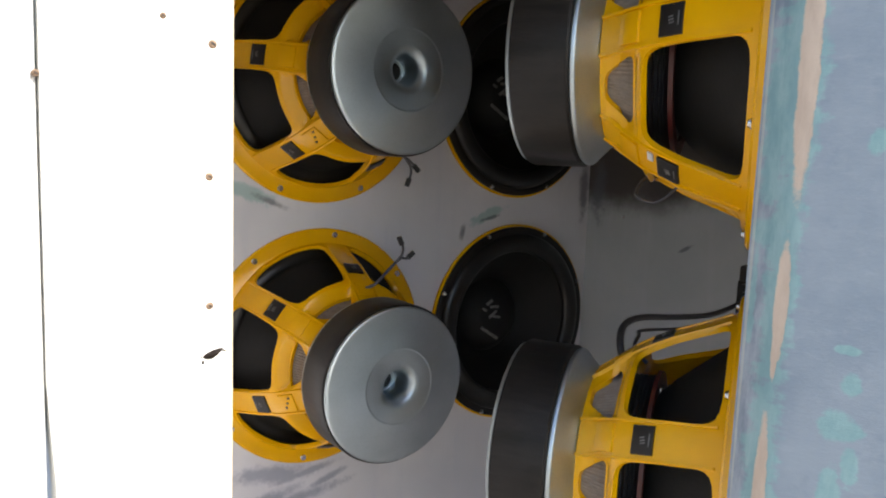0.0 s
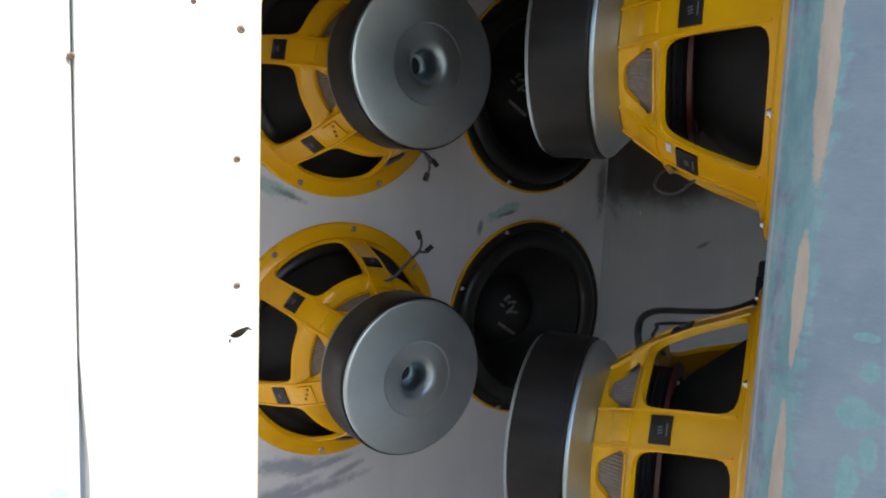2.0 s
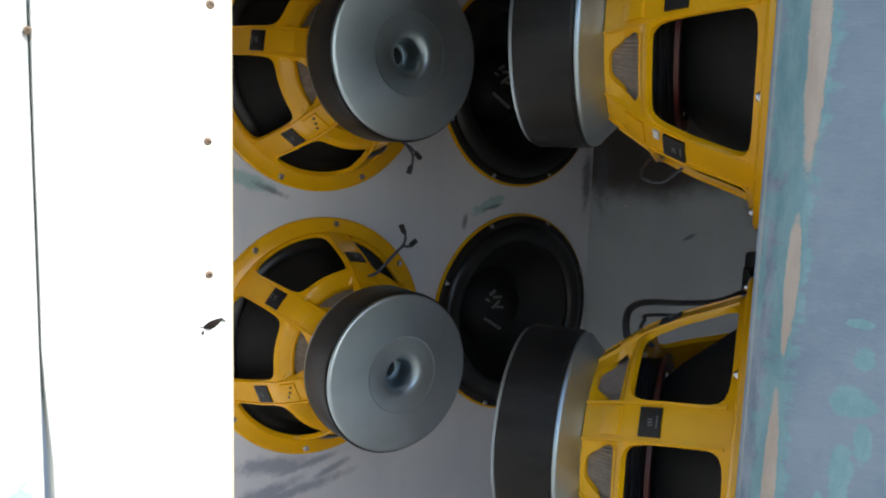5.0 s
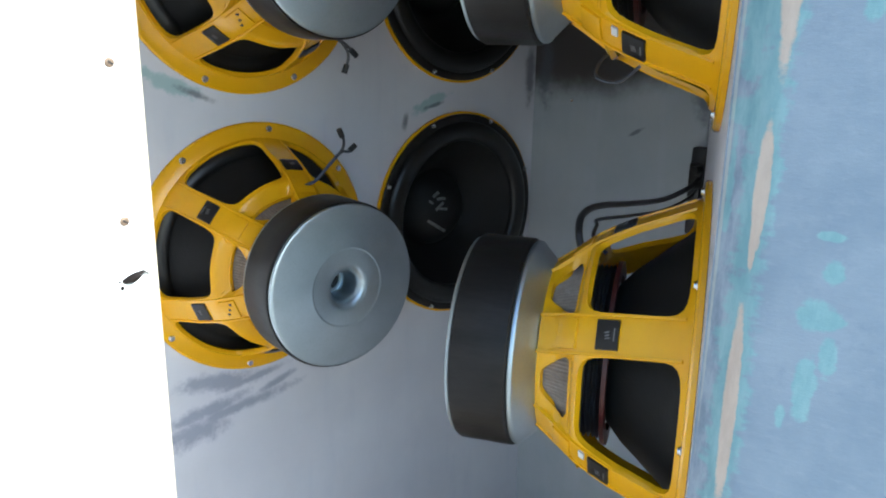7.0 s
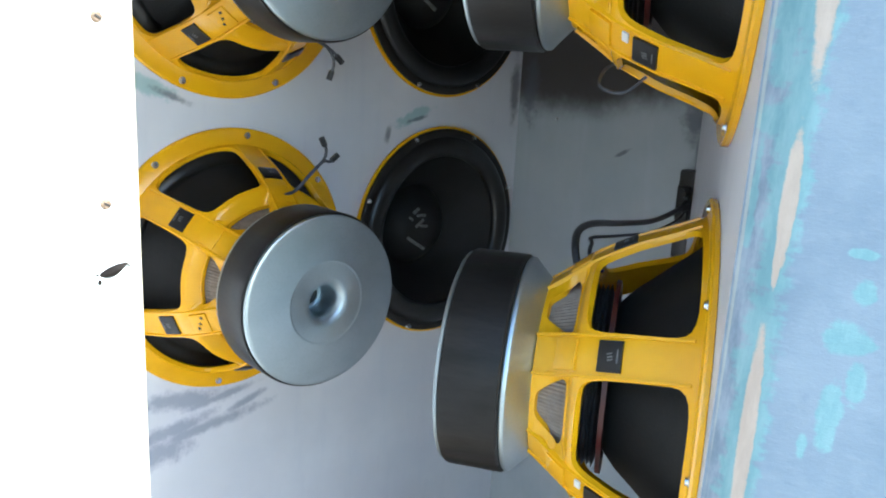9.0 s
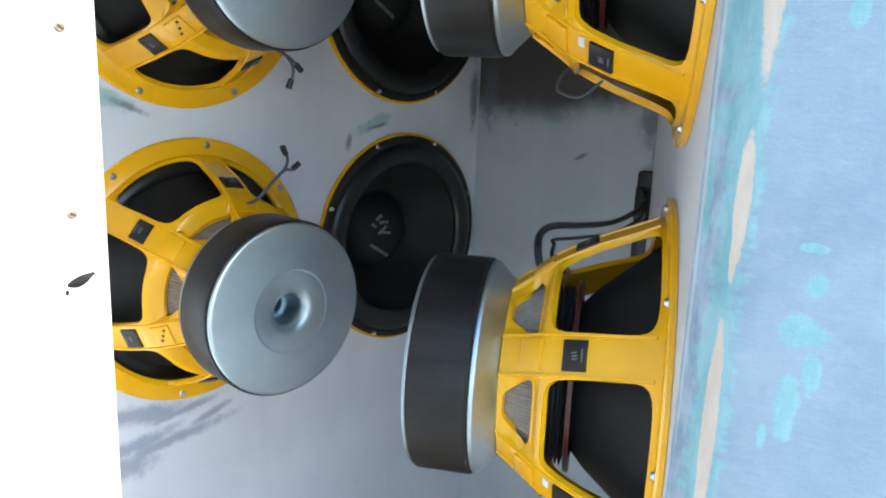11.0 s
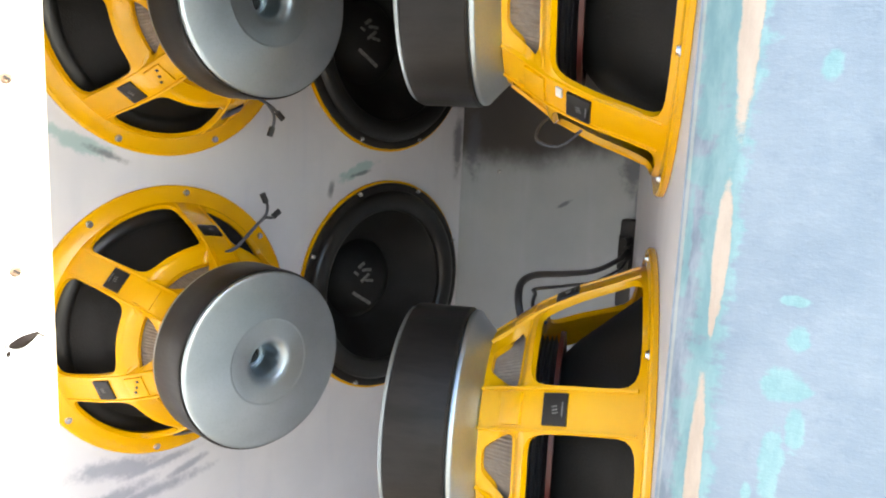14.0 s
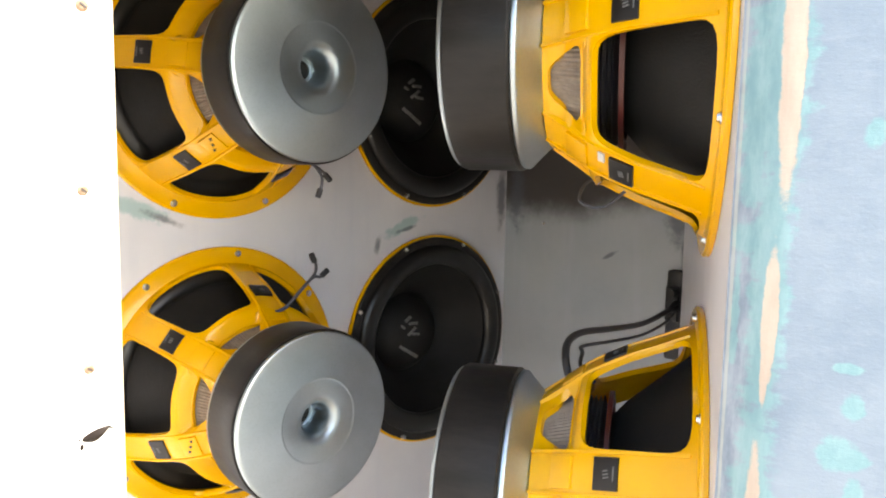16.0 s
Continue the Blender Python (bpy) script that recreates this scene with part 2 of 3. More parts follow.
def worn_board():
    """Blue-grey over turquoise over timber; u runs across the corner (0 at the worn arris), v is the height."""
    m, N, L, b = nodes_of("worn_blue_paint")
    uv = N.new("ShaderNodeUVMap")
    uv.uv_map = "UVMap"
    sep = N.new("ShaderNodeSeparateXYZ")
    L.new(uv.outputs[0], sep.inputs[0])
    u, v = sep.outputs[0], sep.outputs[1]
    tc = uv.outputs[0]
    cloud = noise_node(N, L, tc, 9, 5, 0.65)
    streak = noise_node(N, L, tc, 75, 6, 0.7, (1, 0.28, 1))
    comb = noise_node(N, L, tc, 90, 3, 0.6, (0.15, 1, 1))
    grain = noise_node(N, L, tc, 420, 3, 0.6)
    rag = maths(N, L, "MULTIPLY", maths(N, L, "SUBTRACT", noise_node(N, L, tc, 70, 5, 0.75), 0.5), 1.8)
    ragc = maths(N, L, "ADD", rag, maths(N, L, "MULTIPLY", maths(N, L, "SUBTRACT", comb, 0.5), 1.6))
    face = mixed(N, L, ramp(N, L, cloud, 0.3, 0.7), (0.18, 0.233, 0.30), (0.245, 0.298, 0.36))
    hair = noise_node(N, L, tc, 150, 4, 0.7, (0.35, 1, 1))
    face = mixed(N, L, maths(N, L, "MULTIPLY", ramp(N, L, hair, 0.5, 0.75), 0.35), face, (0.29, 0.335, 0.40))
    face = mixed(N, L, maths(N, L, "MULTIPLY", ramp(N, L, noise_node(N, L, tc, 30, 5, 0.7), 0.55, 0.75), 0.4), face, (0.125, 0.17, 0.24))
    strip = mixed(N, L, ramp(N, L, streak, 0.35, 0.65), (0.165, 0.21, 0.265), (0.29, 0.335, 0.395))
    col = mixed(N, L, ramp(N, L, u, -0.016, -0.006), strip, face)
    teal = mixed(N, L, ramp(N, L, streak, 0.3, 0.7), (0.16, 0.32, 0.345), (0.25, 0.415, 0.435))
    halo = spots(N, L, u, v, ragc, WEAR_HALO, 0.25)
    patch = spots(N, L, u, v, maths(N, L, "MULTIPLY", ragc, 0.8), WEAR_PATCH, 0.2)
    col = mixed(N, L, maths(N, L, "MULTIPLY", patch, 0.8), col, teal)
    col = mixed(N, L, maths(N, L, "MULTIPLY", halo, 0.8), col, teal)
    ragw = maths(N, L, "MULTIPLY", rag, 0.45)
    wood = spots(N, L, u, v, ragw, WEAR_WOOD, 0.12)
    timber = mixed(N, L, ramp(N, L, streak, 0.3, 0.7), (0.47, 0.375, 0.305), (0.56, 0.46, 0.38))
    col = mixed(N, L, wood, col, timber)
    trim = spots(N, L, u, v, ragw, [(-0.0300, 1.02, 0.0013, 0.24, 0.0)], 0.3)
    col = mixed(N, L, maths(N, L, "MULTIPLY", trim, 0.4), col, (0.55, 0.53, 0.42))
    L.new(col, b.inputs["Base Color"])
    b.inputs["Roughness"].default_value = 0.5
    h = maths(N, L, "ADD", maths(N, L, "ADD", maths(N, L, "MULTIPLY", streak, 0.6), maths(N, L, "MULTIPLY", hair, 0.6)), maths(N, L, "MULTIPLY", grain, 0.3))
    bump(N, L, b, maths(N, L, "SUBTRACT", h, maths(N, L, "MULTIPLY", wood, 0.5)), 0.2, 0.002)
    return m


WEAR_WOOD = [(0.003, 1.162, 0.0075, 0.102, 0.0), (-0.001, 0.980, 0.0054, 0.046, 0.02), (-0.0025, 0.943, 0.0028, 0.022, 0.02), (-0.005, 0.81, 0.0058, 0.080, 0.0), (-0.008, 0.62, 0.007, 0.10, 0.0)]
WEAR_HALO = [(-0.001, 1.15, 0.016, 0.12, 0.0), (-0.004, 0.99, 0.013, 0.10, 0.0), (-0.007, 0.83, 0.014, 0.12, 0.0), (-0.008, 0.62, 0.015, 0.15, 0.0),
             (-0.019, 1.12, 0.010, 0.075, 0.0), (-0.020, 1.03, 0.011, 0.010, 0.0), (-0.026, 0.98, 0.003, 0.04, 0.0), (-0.015, 0.80, 0.003, 0.06, 0.0)]
WEAR_PATCH = [(0.047, 0.897, 0.0125, 0.012, 0.0), (0.052, 0.927, 0.0065, 0.009, 0.0), (0.0465, 0.9525, 0.0075, 0.0035, 0.0), (0.056, 0.867, 0.006, 0.014, 0.0),
              (0.044, 0.842, 0.007, 0.026, 0.0), (0.031, 0.815, 0.003, 0.008, 0.0), (0.052, 1.10, 0.006, 0.008, 0.0)]
M_WORN = worn_board()


# ---- building helpers ----
def mesh_from(bm, name, smooth=True):
    me = bpy.data.meshes.new(name)
    bmesh.ops.recalc_face_normals(bm, faces=bm.faces)
    bm.to_mesh(me)
    bm.free()
    if smooth:
        me.shade_smooth()
        me.set_sharp_from_angle(angle=radians(35))
    return me


def part(name, data, material, parent, label=""):
    """One mesh object under a thing or a part."""
    me = data if isinstance(data, bpy.types.Mesh) else mesh_from(data, name)
    if not me.materials:
        me.materials.append(material)
    ob = new(name, me)
    ob.parent = parent
    return tagged(ob, label) if label else ob


def box(bm, lo, hi, bevel=0.0, m=Matrix()):
    got = bmesh.ops.create_cube(bm, size=1.0, matrix=m @ Matrix.LocRotScale(
        [(a + b) / 2 for a, b in zip(lo, hi)], None, [b - a for a, b in zip(lo, hi)]))
    if bevel:
        edges = list({e for v in got["verts"] for e in v.link_edges})
        bmesh.ops.bevel(bm, geom=edges, offset=bevel, segments=2, affect="EDGES", profile=0.6)


def lathe(profile, steps=96, closed=False):
    """Turn (radius, height) points round z."""
    bm = bmesh.new()
    rings = []
    for r, z in profile:
        if r < 1e-6:
            rings.append([bm.verts.new((0, 0, z))])
        else:
            rings.append([bm.verts.new((r * math.cos(2 * math.pi * i / steps), r * math.sin(2 * math.pi * i / steps), z)) for i in range(steps)])
    pairs = list(zip(rings, rings[1:])) + ([(rings[-1], rings[0])] if closed else [])
    for a, b in pairs:
        for i in range(steps):
            j = (i + 1) % steps
            loop = [a[i % len(a)], a[j % len(a)], b[j % len(b)], b[i % len(b)]]
            loop = list(dict.fromkeys(loop))
            if len(loop) > 2:
                bm.faces.new(loop)
    return bm


def tube(points, radius, sides=10, bm=None):
    """A round cable along smoothed points."""
    bm = bm or bmesh.new()
    pts = [Vector(p) for p in points]
    path = []
    ext = [2 * pts[0] - pts[1], *pts, 2 * pts[-1] - pts[-2]]
    for a, b, c, d in zip(ext, ext[1:], ext[2:], ext[3:]):
        for k in range(6):
            t = k / 6
            path.append(0.5 * (2 * b + (c - a) * t + (2 * a - 5 * b + 4 * c - d) * t * t + (3 * b - a - 3 * c + d) * t ** 3))
    path.append(pts[-1])
    rings, side = [], None
    for i, p in enumerate(path):
        way = (path[min(i + 1, len(path) - 1)] - path[max(i - 1, 0)]).normalized()
        side = way.orthogonal() if side is None else side - way * side.dot(way)
        side.normalize()
        up = way.cross(side)
        rings.append([bm.verts.new(p + radius * (side * math.cos(2 * math.pi * k / sides) + up * math.sin(2 * math.pi * k / sides))) for k in range(sides)])
    for a, b in zip(rings, rings[1:]):
        for k in range(sides):
            bm.faces.new((a[k], a[(k + 1) % sides], b[(k + 1) % sides], b[k]))
    bm.faces.new(rings[0])
    bm.faces.new(rings[-1])
    return bm


def slab(m, outline, holes, thick):
    """A board with round holes: outline in its own plane (x, y), face at z 0, body below."""
    bm = bmesh.new()
    edges = []
    for loop in [outline] + [[(cx + r * math.cos(2 * math.pi * i / 64), cy + r * math.sin(2 * math.pi * i / 64)) for i in range(64)] for cx, cy, r in holes]:
        vs = [bm.verts.new((x, y, 0)) for x, y in loop]
        edges += [bm.edges.new((a, b)) for a, b in zip(vs, vs[1:] + vs[:1])]
    bmesh.ops.triangle_fill(bm, use_beauty=True, use_dissolve=False, edges=edges)
    got = bmesh.ops.extrude_face_region(bm, geom=bm.faces[:])
    bmesh.ops.translate(bm, verts=[v for v in got["geom"] if isinstance(v, bmesh.types.BMVert)], vec=(0, 0, -thick))
    bmesh.ops.transform(bm, matrix=m, verts=bm.verts)
    return bm


def structure(name, bm, material, label, category, smooth=False):
    me = mesh_from(bm, name, smooth)
    me.materials.append(material)
    return tagged(new(name, me), label, category, kind="structure")


def basis(x, y, z, at):
    return Matrix.Translation(at) @ Matrix((x, y, z)).transposed().to_4x4()


# ---- the plan ----
BACK_Y = 0.0065                    # face of the back baffle
LOW, HIGH = 0.75, 1.184            # axes of the two rows of drivers
FLOOR, CEIL = 0.03, 1.44
SIDE_X = 0.418                     # second column on the back baffle
CORNER_X = 0.62
TILT_P = 1.0216                    # turn of the slanted baffle
AX = Vector((-math.cos(TILT_P), math.sin(TILT_P), 0))
DV = Vector((math.sin(TILT_P), math.cos(TILT_P), 0))
PC = Vector((0.1450, -0.6758, 0))    # driver axis on the slanted baffle
EDGE = PC - 0.214 * DV             # its free edge
ARRIS = Vector((-0.0410, -0.8205, 0))
WING = Vector((0.29, -0.957, 0)).normalized()
HOLE = 0.172
UP = Vector((0, 0, 1))

# ---- large structure ----
bm = bmesh.new()
bmesh.ops.create_grid(bm, x_segments=2, y_segments=2, size=900)
structure("ground", bm, M_GROUND, "pale dry earth under and around the cabinet", "ground")

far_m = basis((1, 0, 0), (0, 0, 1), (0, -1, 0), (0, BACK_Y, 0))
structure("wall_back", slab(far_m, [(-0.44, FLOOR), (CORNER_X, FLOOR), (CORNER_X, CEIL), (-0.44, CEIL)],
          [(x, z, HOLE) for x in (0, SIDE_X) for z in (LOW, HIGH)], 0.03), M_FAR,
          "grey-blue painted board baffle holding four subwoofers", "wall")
p_len = (CORNER_X - EDGE.x) / DV.x
p_m = basis(-DV, UP, AX, PC)
structure("wall_slanted", slab(p_m, [(0.214, FLOOR), (0.214 - p_len, FLOOR), (0.214 - p_len, CEIL), (0.214, CEIL)],
          [(0, LOW, HOLE), (0, HIGH, HOLE)], 0.03), M_PLAIN,
          "grey-blue painted slanted baffle holding two subwoofers", "wall")
side_y = EDGE.y + p_len * DV.y
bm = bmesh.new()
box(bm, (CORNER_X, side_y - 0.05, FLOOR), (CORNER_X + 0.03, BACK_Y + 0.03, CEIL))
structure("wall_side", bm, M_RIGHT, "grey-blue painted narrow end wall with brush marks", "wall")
bm = bmesh.new()
box(bm, (-0.47, -0.715, FLOOR), (-0.44, BACK_Y + 0.03, CEIL))
structure("wall_left", bm, M_PLAIN, "grey-blue painted side wall of the cabinet", "wall")
# unseen boards; the low dark ceiling is set to dim the upper interior
for nm, z0, z1 in (("floor", FLOOR - 0.03, FLOOR), ("ceiling", CEIL, CEIL + 0.03)):
    bm = bmesh.new()
    vs = [bm.verts.new((x, y, z0)) for x, y in ((-0.47, -0.72), (EDGE.x + 0.03, EDGE.y + 0.02), (0.02, -0.86), (1.0, -0.86), (1.0, 0.45), (-0.47, 0.45))]
    face = bm.faces.new(vs)
    got = bmesh.ops.extrude_face_region(bm, geom=[face])
    bmesh.ops.translate(bm, verts=[v for v in got["geom"] if isinstance(v, bmesh.types.BMVert)], vec=(0, 0, z1 - z0))
    structure(nm, bm, M_DARK_PLY, "unseen dark plywood board, added to close the cabinet " + ("below" if nm == "floor" else "above"), nm)
# unseen board added to keep skylight off the top of the interior
bm = bmesh.new()
box(bm, (-0.44, -0.733, 1.35), (EDGE.x - 0.004, -0.715, CEIL))
structure("unseen_shade_board", bm, M_PLAIN, "unseen board added over the front opening to shade the interior", "board")
bm = bmesh.new()
box(bm, (-0.47, 0.42, FLOOR), (1.0, 0.45, CEIL))
structure("wall_rear_outer", bm, M_PLAIN, "painted outer board at the cabinet rear", "wall")
bm = bmesh.new()
box(bm, (0.97, -0.83, FLOOR), (1.0, 0.42, CEIL))
structure("wall_right_outer", bm, M_PLAIN, "painted outer board at the cabinet side", "wall")
bm = bmesh.new()
box(bm, (0.012, -0.86, FLOOR), (1.0, -0.83, CEIL))
structure("wall_front_outer", bm, M_PLAIN, "painted outer board closing the side chamber", "wall")


def prism(name, pts, material, label, z0=FLOOR, z1=CEIL, uvs=None, round_at=None):
    bm = bmesh.new()
    uv = bm.loops.layers.uv.new("UVMap")
    n = 48
    rows = [[bm.verts.new((p[0], p[1], z0 + (z1 - z0) * k / n)) for p in pts] for k in range(n + 1)]
    for k in range(n):
        for i in range(len(pts)):
            j = (i + 1) % len(pts)
            face = bm.faces.new((rows[k][i], rows[k][j], rows[k + 1][j], rows[k + 1][i]))
            if uvs:
                for lp, (q, kk) in zip(face.loops, ((i, k), (j if j else len(pts), k), (j if j else len(pts), k + 1), (i, k + 1))):
                    lp[uv].uv = (uvs[q], z0 + (z1 - z0) * kk / n)
    bm.faces.new(rows[0])
    bm.faces.new(rows[-1])
    return structure(name, bm, material, label, "board", smooth=True)


# worn corner board: strip from the baffle's edge to the arris, then the broad face
strip_way = (Vector((EDGE.x, EDGE.y, 0)) - ARRIS)
strip_len = strip_way.length
strip_way.normalize()
front = []
for k in range(7):                      # rounded arris
    a = k / 6
    q = ARRIS + strip_way * 0.009 * (1 - a) ** 2 + WING * 0.009 * a ** 2
    front.append((q, -0.009 * (1 - a) ** 2 + 0.009 * a ** 2))
front = [(EDGE.copy(), -strip_len), (EDGE + (ARRIS - EDGE) * 0.5, -strip_len / 2)] + front + [(ARRIS + WING * 0.12, 0.12), (ARRIS + WING * 0.17, 0.17)]
end = ARRIS + WING * 0.17
behind = [(end + Vector((0.04, 0.02, 0)), 0.7), (EDGE - AX * 0.03 + DV * 0.02, 0.9)]
prism("corner_board", [p for p, _ in front + behind], M_WORN, "worn blue board with turquoise and bare wood showing",
      0.0, CEIL + 0.22, [w for _, w in front + behind] + [1.0])

# white strip and the older panel beside it, with a dark crack between
WY = -0.735


def plank(name, x0, x1, y, depth, material, label, wave=0.0):
    bm = bmesh.new()
    n, r = 60, 0.007
    prof = [(x0, y - depth), (x0, y - 0.003), (x0 + 0.003, y), ((x0 + x1) / 2, y)]
    prof += [(x1 - r + r * math.sin(a), y - r + r * math.cos(a)) for a in (math.pi / 2 * k / 5 for k in range(6))] + [(x1, y - depth)]
    rows = []
    for k in range(n + 1):
        z = (CEIL + 0.22) * k / n
        w = wave * (noise.noise((0.3, 7.1, z * 4)) + 0.5 * noise.noise((1.3, 2.1, z * 11))) + (0.0030 * min(1, max(0, (0.965 - z) / 0.05)) if wave > 0.0011 else 0)
        rows.append([bm.verts.new((x + (w if i < 3 else 0), yy, z)) for i, (x, yy) in enumerate(prof)])
    for a, b in zip(rows, rows[1:]):
        for i in range(len(prof)):
            j = (i + 1) % len(prof)
            bm.faces.new((a[i], a[j], b[j], b[i]))
    bm.faces.new(rows[0])
    bm.faces.new(rows[-1])
    bmesh.ops.transform(bm, matrix=Matrix.Translation((0, 2 * y, 0)) @ Matrix.Diagonal((1, -1, 1, 1)), verts=bm.verts)
    return structure(name, bm, material, label, "board", smooth=True)


plank("trim_board", -0.5216, -0.4290, WY, 0.02, M_WHITE, "white painted timber strip with small screw heads", 0.0012)
plank("front_panel", -1.6, -0.5226, WY + 0.001, 0.02, M_WHITE_OLD, "weathered pale grey-white front panel beside the strip", 0.001)


# ---- subwoofers ----
BASKET = [(0.173, 0.007), (0.169, 0.016), (0.161, 0.034), (0.148, 0.066), (0.1355, 0.090), (0.1275, 0.104), (0.1225, 0.1085), (0.1050, 0.1130), (0.0990, 0.126), (0.0910, 0.149)]


SPOKE = BASKET[:6] + [(0.1225, 0.1105), (0.1140, 0.1210), (0.1045, 0.1335), (0.0930, 0.149)]   # the spokes bridge the shoulder in a smooth bow


def basket_r(z):
    """Radius along a spoke."""
    return float(np.interp(z, [p[1] for p in SPOKE], [p[0] for p in SPOKE]))


def wall_r(a, z):
    """Radius of the basket's wall at an angle: proud on the spokes, stepped in between them."""
    low = float(np.interp(z, [p[1] for p in BASKET], [p[0] for p in BASKET]))
    step = math.radians(60)
    off = abs((a + step / 2) % step - step / 2) * low
    t = min(1, max(0, (off - 0.0175) / 0.006))
    return basket_r(z) + (low - basket_r(z)) * t * t * (3 - 2 * t)


def window_cell(bm, sector, z0, z1, w0, w1, half, rad, half_top=None):
    """One sixth of the basket's wall with a rounded opening; half: half the spoke's width, half_top: the same at the hub."""
    mid, span = math.radians(60 * sector + 30), math.radians(30)
    k = 12
    loops = []
    for side in range(4):
        for i in range(k):
            t = i / k
            cu, cv = ((-1 + 2 * t, 0), (1, t), (1 - 2 * t, 1), (-1, 1 - t))[side]
            loops.append((cu, cv))

    def place(a, z):
        r = wall_r(a, z)
        return r * math.sin(a), r * math.cos(a), z

    outer = [bm.verts.new(place(mid + u * span, z0 + (z1 - z0) * v)) for u, v in loops]
    rings = [outer]
    inner = []
    for u, v in loops:
        # squircle opening
        uu, vv = u, 2 * v - 1
        s = (abs(uu) ** rad + abs(vv) ** rad) ** (1 / rad)
        uu, vv = uu / s, vv / s
        z = w0 + (w1 - w0) * (vv + 1) / 2
        wide = half + ((half_top or half) - half) * (vv + 1) / 2
        inner.append((mid + uu * (span - math.asin(wide / basket_r(z))), z))
    for step in (0.25, 0.5, 0.75, 1.0):
        ring = []
        for (u, v), (a, z) in zip(loops, inner):
            a0, zz = mid + u * span, z0 + (z1 - z0) * v
            ring.append(bm.verts.new(place(a0 + (a - a0) * step, zz + (z - zz) * step)))
        rings.append(ring)
    for a, b in zip(rings, rings[1:]):
        for i in range(len(a)):
            j = (i + 1) % len(a)
            bm.faces.new((a[i], a[j], b[j], b[i]))


def thicken(bm, t):
    bmesh.ops.remove_doubles(bm, verts=bm.verts, dist=0.0004)
    bmesh.ops.recalc_face_normals(bm, faces=bm.faces)
    bmesh.ops.solidify(bm, geom=bm.faces[:], thickness=t)
    return bm


def basket_mesh():
    bm = bmesh.new()
    for s in range(6):
        window_cell(bm, s, 0.007, 0.108, 0.0115, 0.1040, 0.0195, 7, 0.0215)
        window_cell(bm, s, 0.108, 0.149, 0.1150, 0.1440, 0.0210, 6, 0.0370)
    return thicken(bm, 0.006)


def rail_mesh():
    """The raised lip along one edge of a spoke, the spoke standing at twelve o'clock."""
    bm = bmesh.new()
    zs = [0.012 + 0.137 * i / 18 for i in range(19)]
    rows = []
    for z in zs:
        r = basket_r(z)
        x = 0.0182
        y = math.sqrt(r * r - x * x)
        rows.append([bm.verts.new((x + dx, y + dy, z + dz)) for dx, dy, dz in ((-0.002, -0.002, -0.001), (-0.0012, 0.0016, 0.0010), (0.0014, 0.0016, 0.0010), (0.0022, -0.002, -0.001))])
    for a, b in zip(rows, rows[1:]):
        for i in range(4):
            bm.faces.new((a[i], a[(i + 1) % 4], b[(i + 1) % 4], b[i]))
    bm.faces.new(rows[0])
    bm.faces.new(rows[-1])
    return bm


def spoke_frame(z, lift):
    """The pose of a flat thing lying on a spoke at twelve o'clock, x across, y along, z out."""
    dr = basket_r(z + 0.006) - basket_r(z - 0.006)
    along = Vector((0, dr, 0.012)).normalized()
    out = Vector((1, 0, 0)).cross(along)
    if out.y < 0:
        out = -out
    across = along.cross(out)
    return basis(across, along, out, Vector((0, basket_r(z), z)) + out * lift)


def pad_mesh():
    bm = bmesh.new()
    box(bm, (-0.0145, -0.012, -0.004), (0.0145, 0.012, 0.0022), 0.0012, spoke_frame(0.118, 0))
    return bm


def label_mesh():
    bm = bmesh.new()
    box(bm, (-0.0140, -0.0115, -0.001), (0.0140, 0.0115, 0.0022), 0.0006, spoke_frame(0.0785, 0))
    return bm


def print_mesh():
    bm = bmesh.new()
    m = spoke_frame(0.0785, 0.0024)
    for x, w in ((-0.004, 0.0012), (-0.0012, 0.0010), (0.0016, 0.0012)):
        box(bm, (x, -0.003, 0), (x + w, 0.002, 0.0006), 0, m @ pose(0, 0, 0, 0, 0, 12))
    box(bm, (-0.006, -0.0085, 0), (0.006, -0.0073, 0.0006), 0, m)
    return bm


def bolt_mesh(front, circle):
    bm = bmesh.new()
    z = -0.005 if front else 0.0065
    s = -1 if front else 1
    for r, a, b in (((0.0045, 0, 0.0010), (0.0032, 0.0010, 0.0042)) if front else ((0.0052, 0, 0.0010), (0.0038, 0.0010, 0.0032))):
        got = bmesh.ops.create_cone(bm, cap_ends=True, segments=14, radius1=r, radius2=r * 0.88, depth=b - a,
                                    matrix=Matrix.Translation((0, circle, z + s * (a + b) / 2)) @ (Matrix.Rotation(math.pi, 4, "X") if front else Matrix()))
    return bm


def cone_profile():
    outer = [(0.141, 0.002), (0.124, 0.022), (0.106, 0.043), (0.090, 0.062), (0.072, 0.078), (0.058, 0.084)]
    return outer + [(r + 0.002, z + 0.003) for r, z in reversed(outer)]


def roll_profile():
    pts = [(0.1565 + 0.0185 * math.cos(a), -0.001 - 0.013 * math.sin(a)) for a in (math.pi * k / 12 for k in range(13))]
    return pts + [(r, z + 0.002) for r, z in reversed(pts)]


def round_shape(profile, closed=True):
    return lambda: lathe(profile, 96, closed)


def rivet_mesh():
    bm = bmesh.new()
    for x, y in ((-0.009, 0.005), (-0.001, 0.001), (0.006, -0.003)):
        box(bm, (x - 0.0016, y - 0.0016, -0.001), (x + 0.0016, y + 0.0016, 0.0032), 0.0005, spoke_frame(0.118, 0))
    return bm


def tag_mesh():
    bm = bmesh.new()
    box(bm, (0.004, -0.004, 0.0), (0.015, 0.002, 0.0016), 0, spoke_frame(0.096, 0.0005))
    return bm


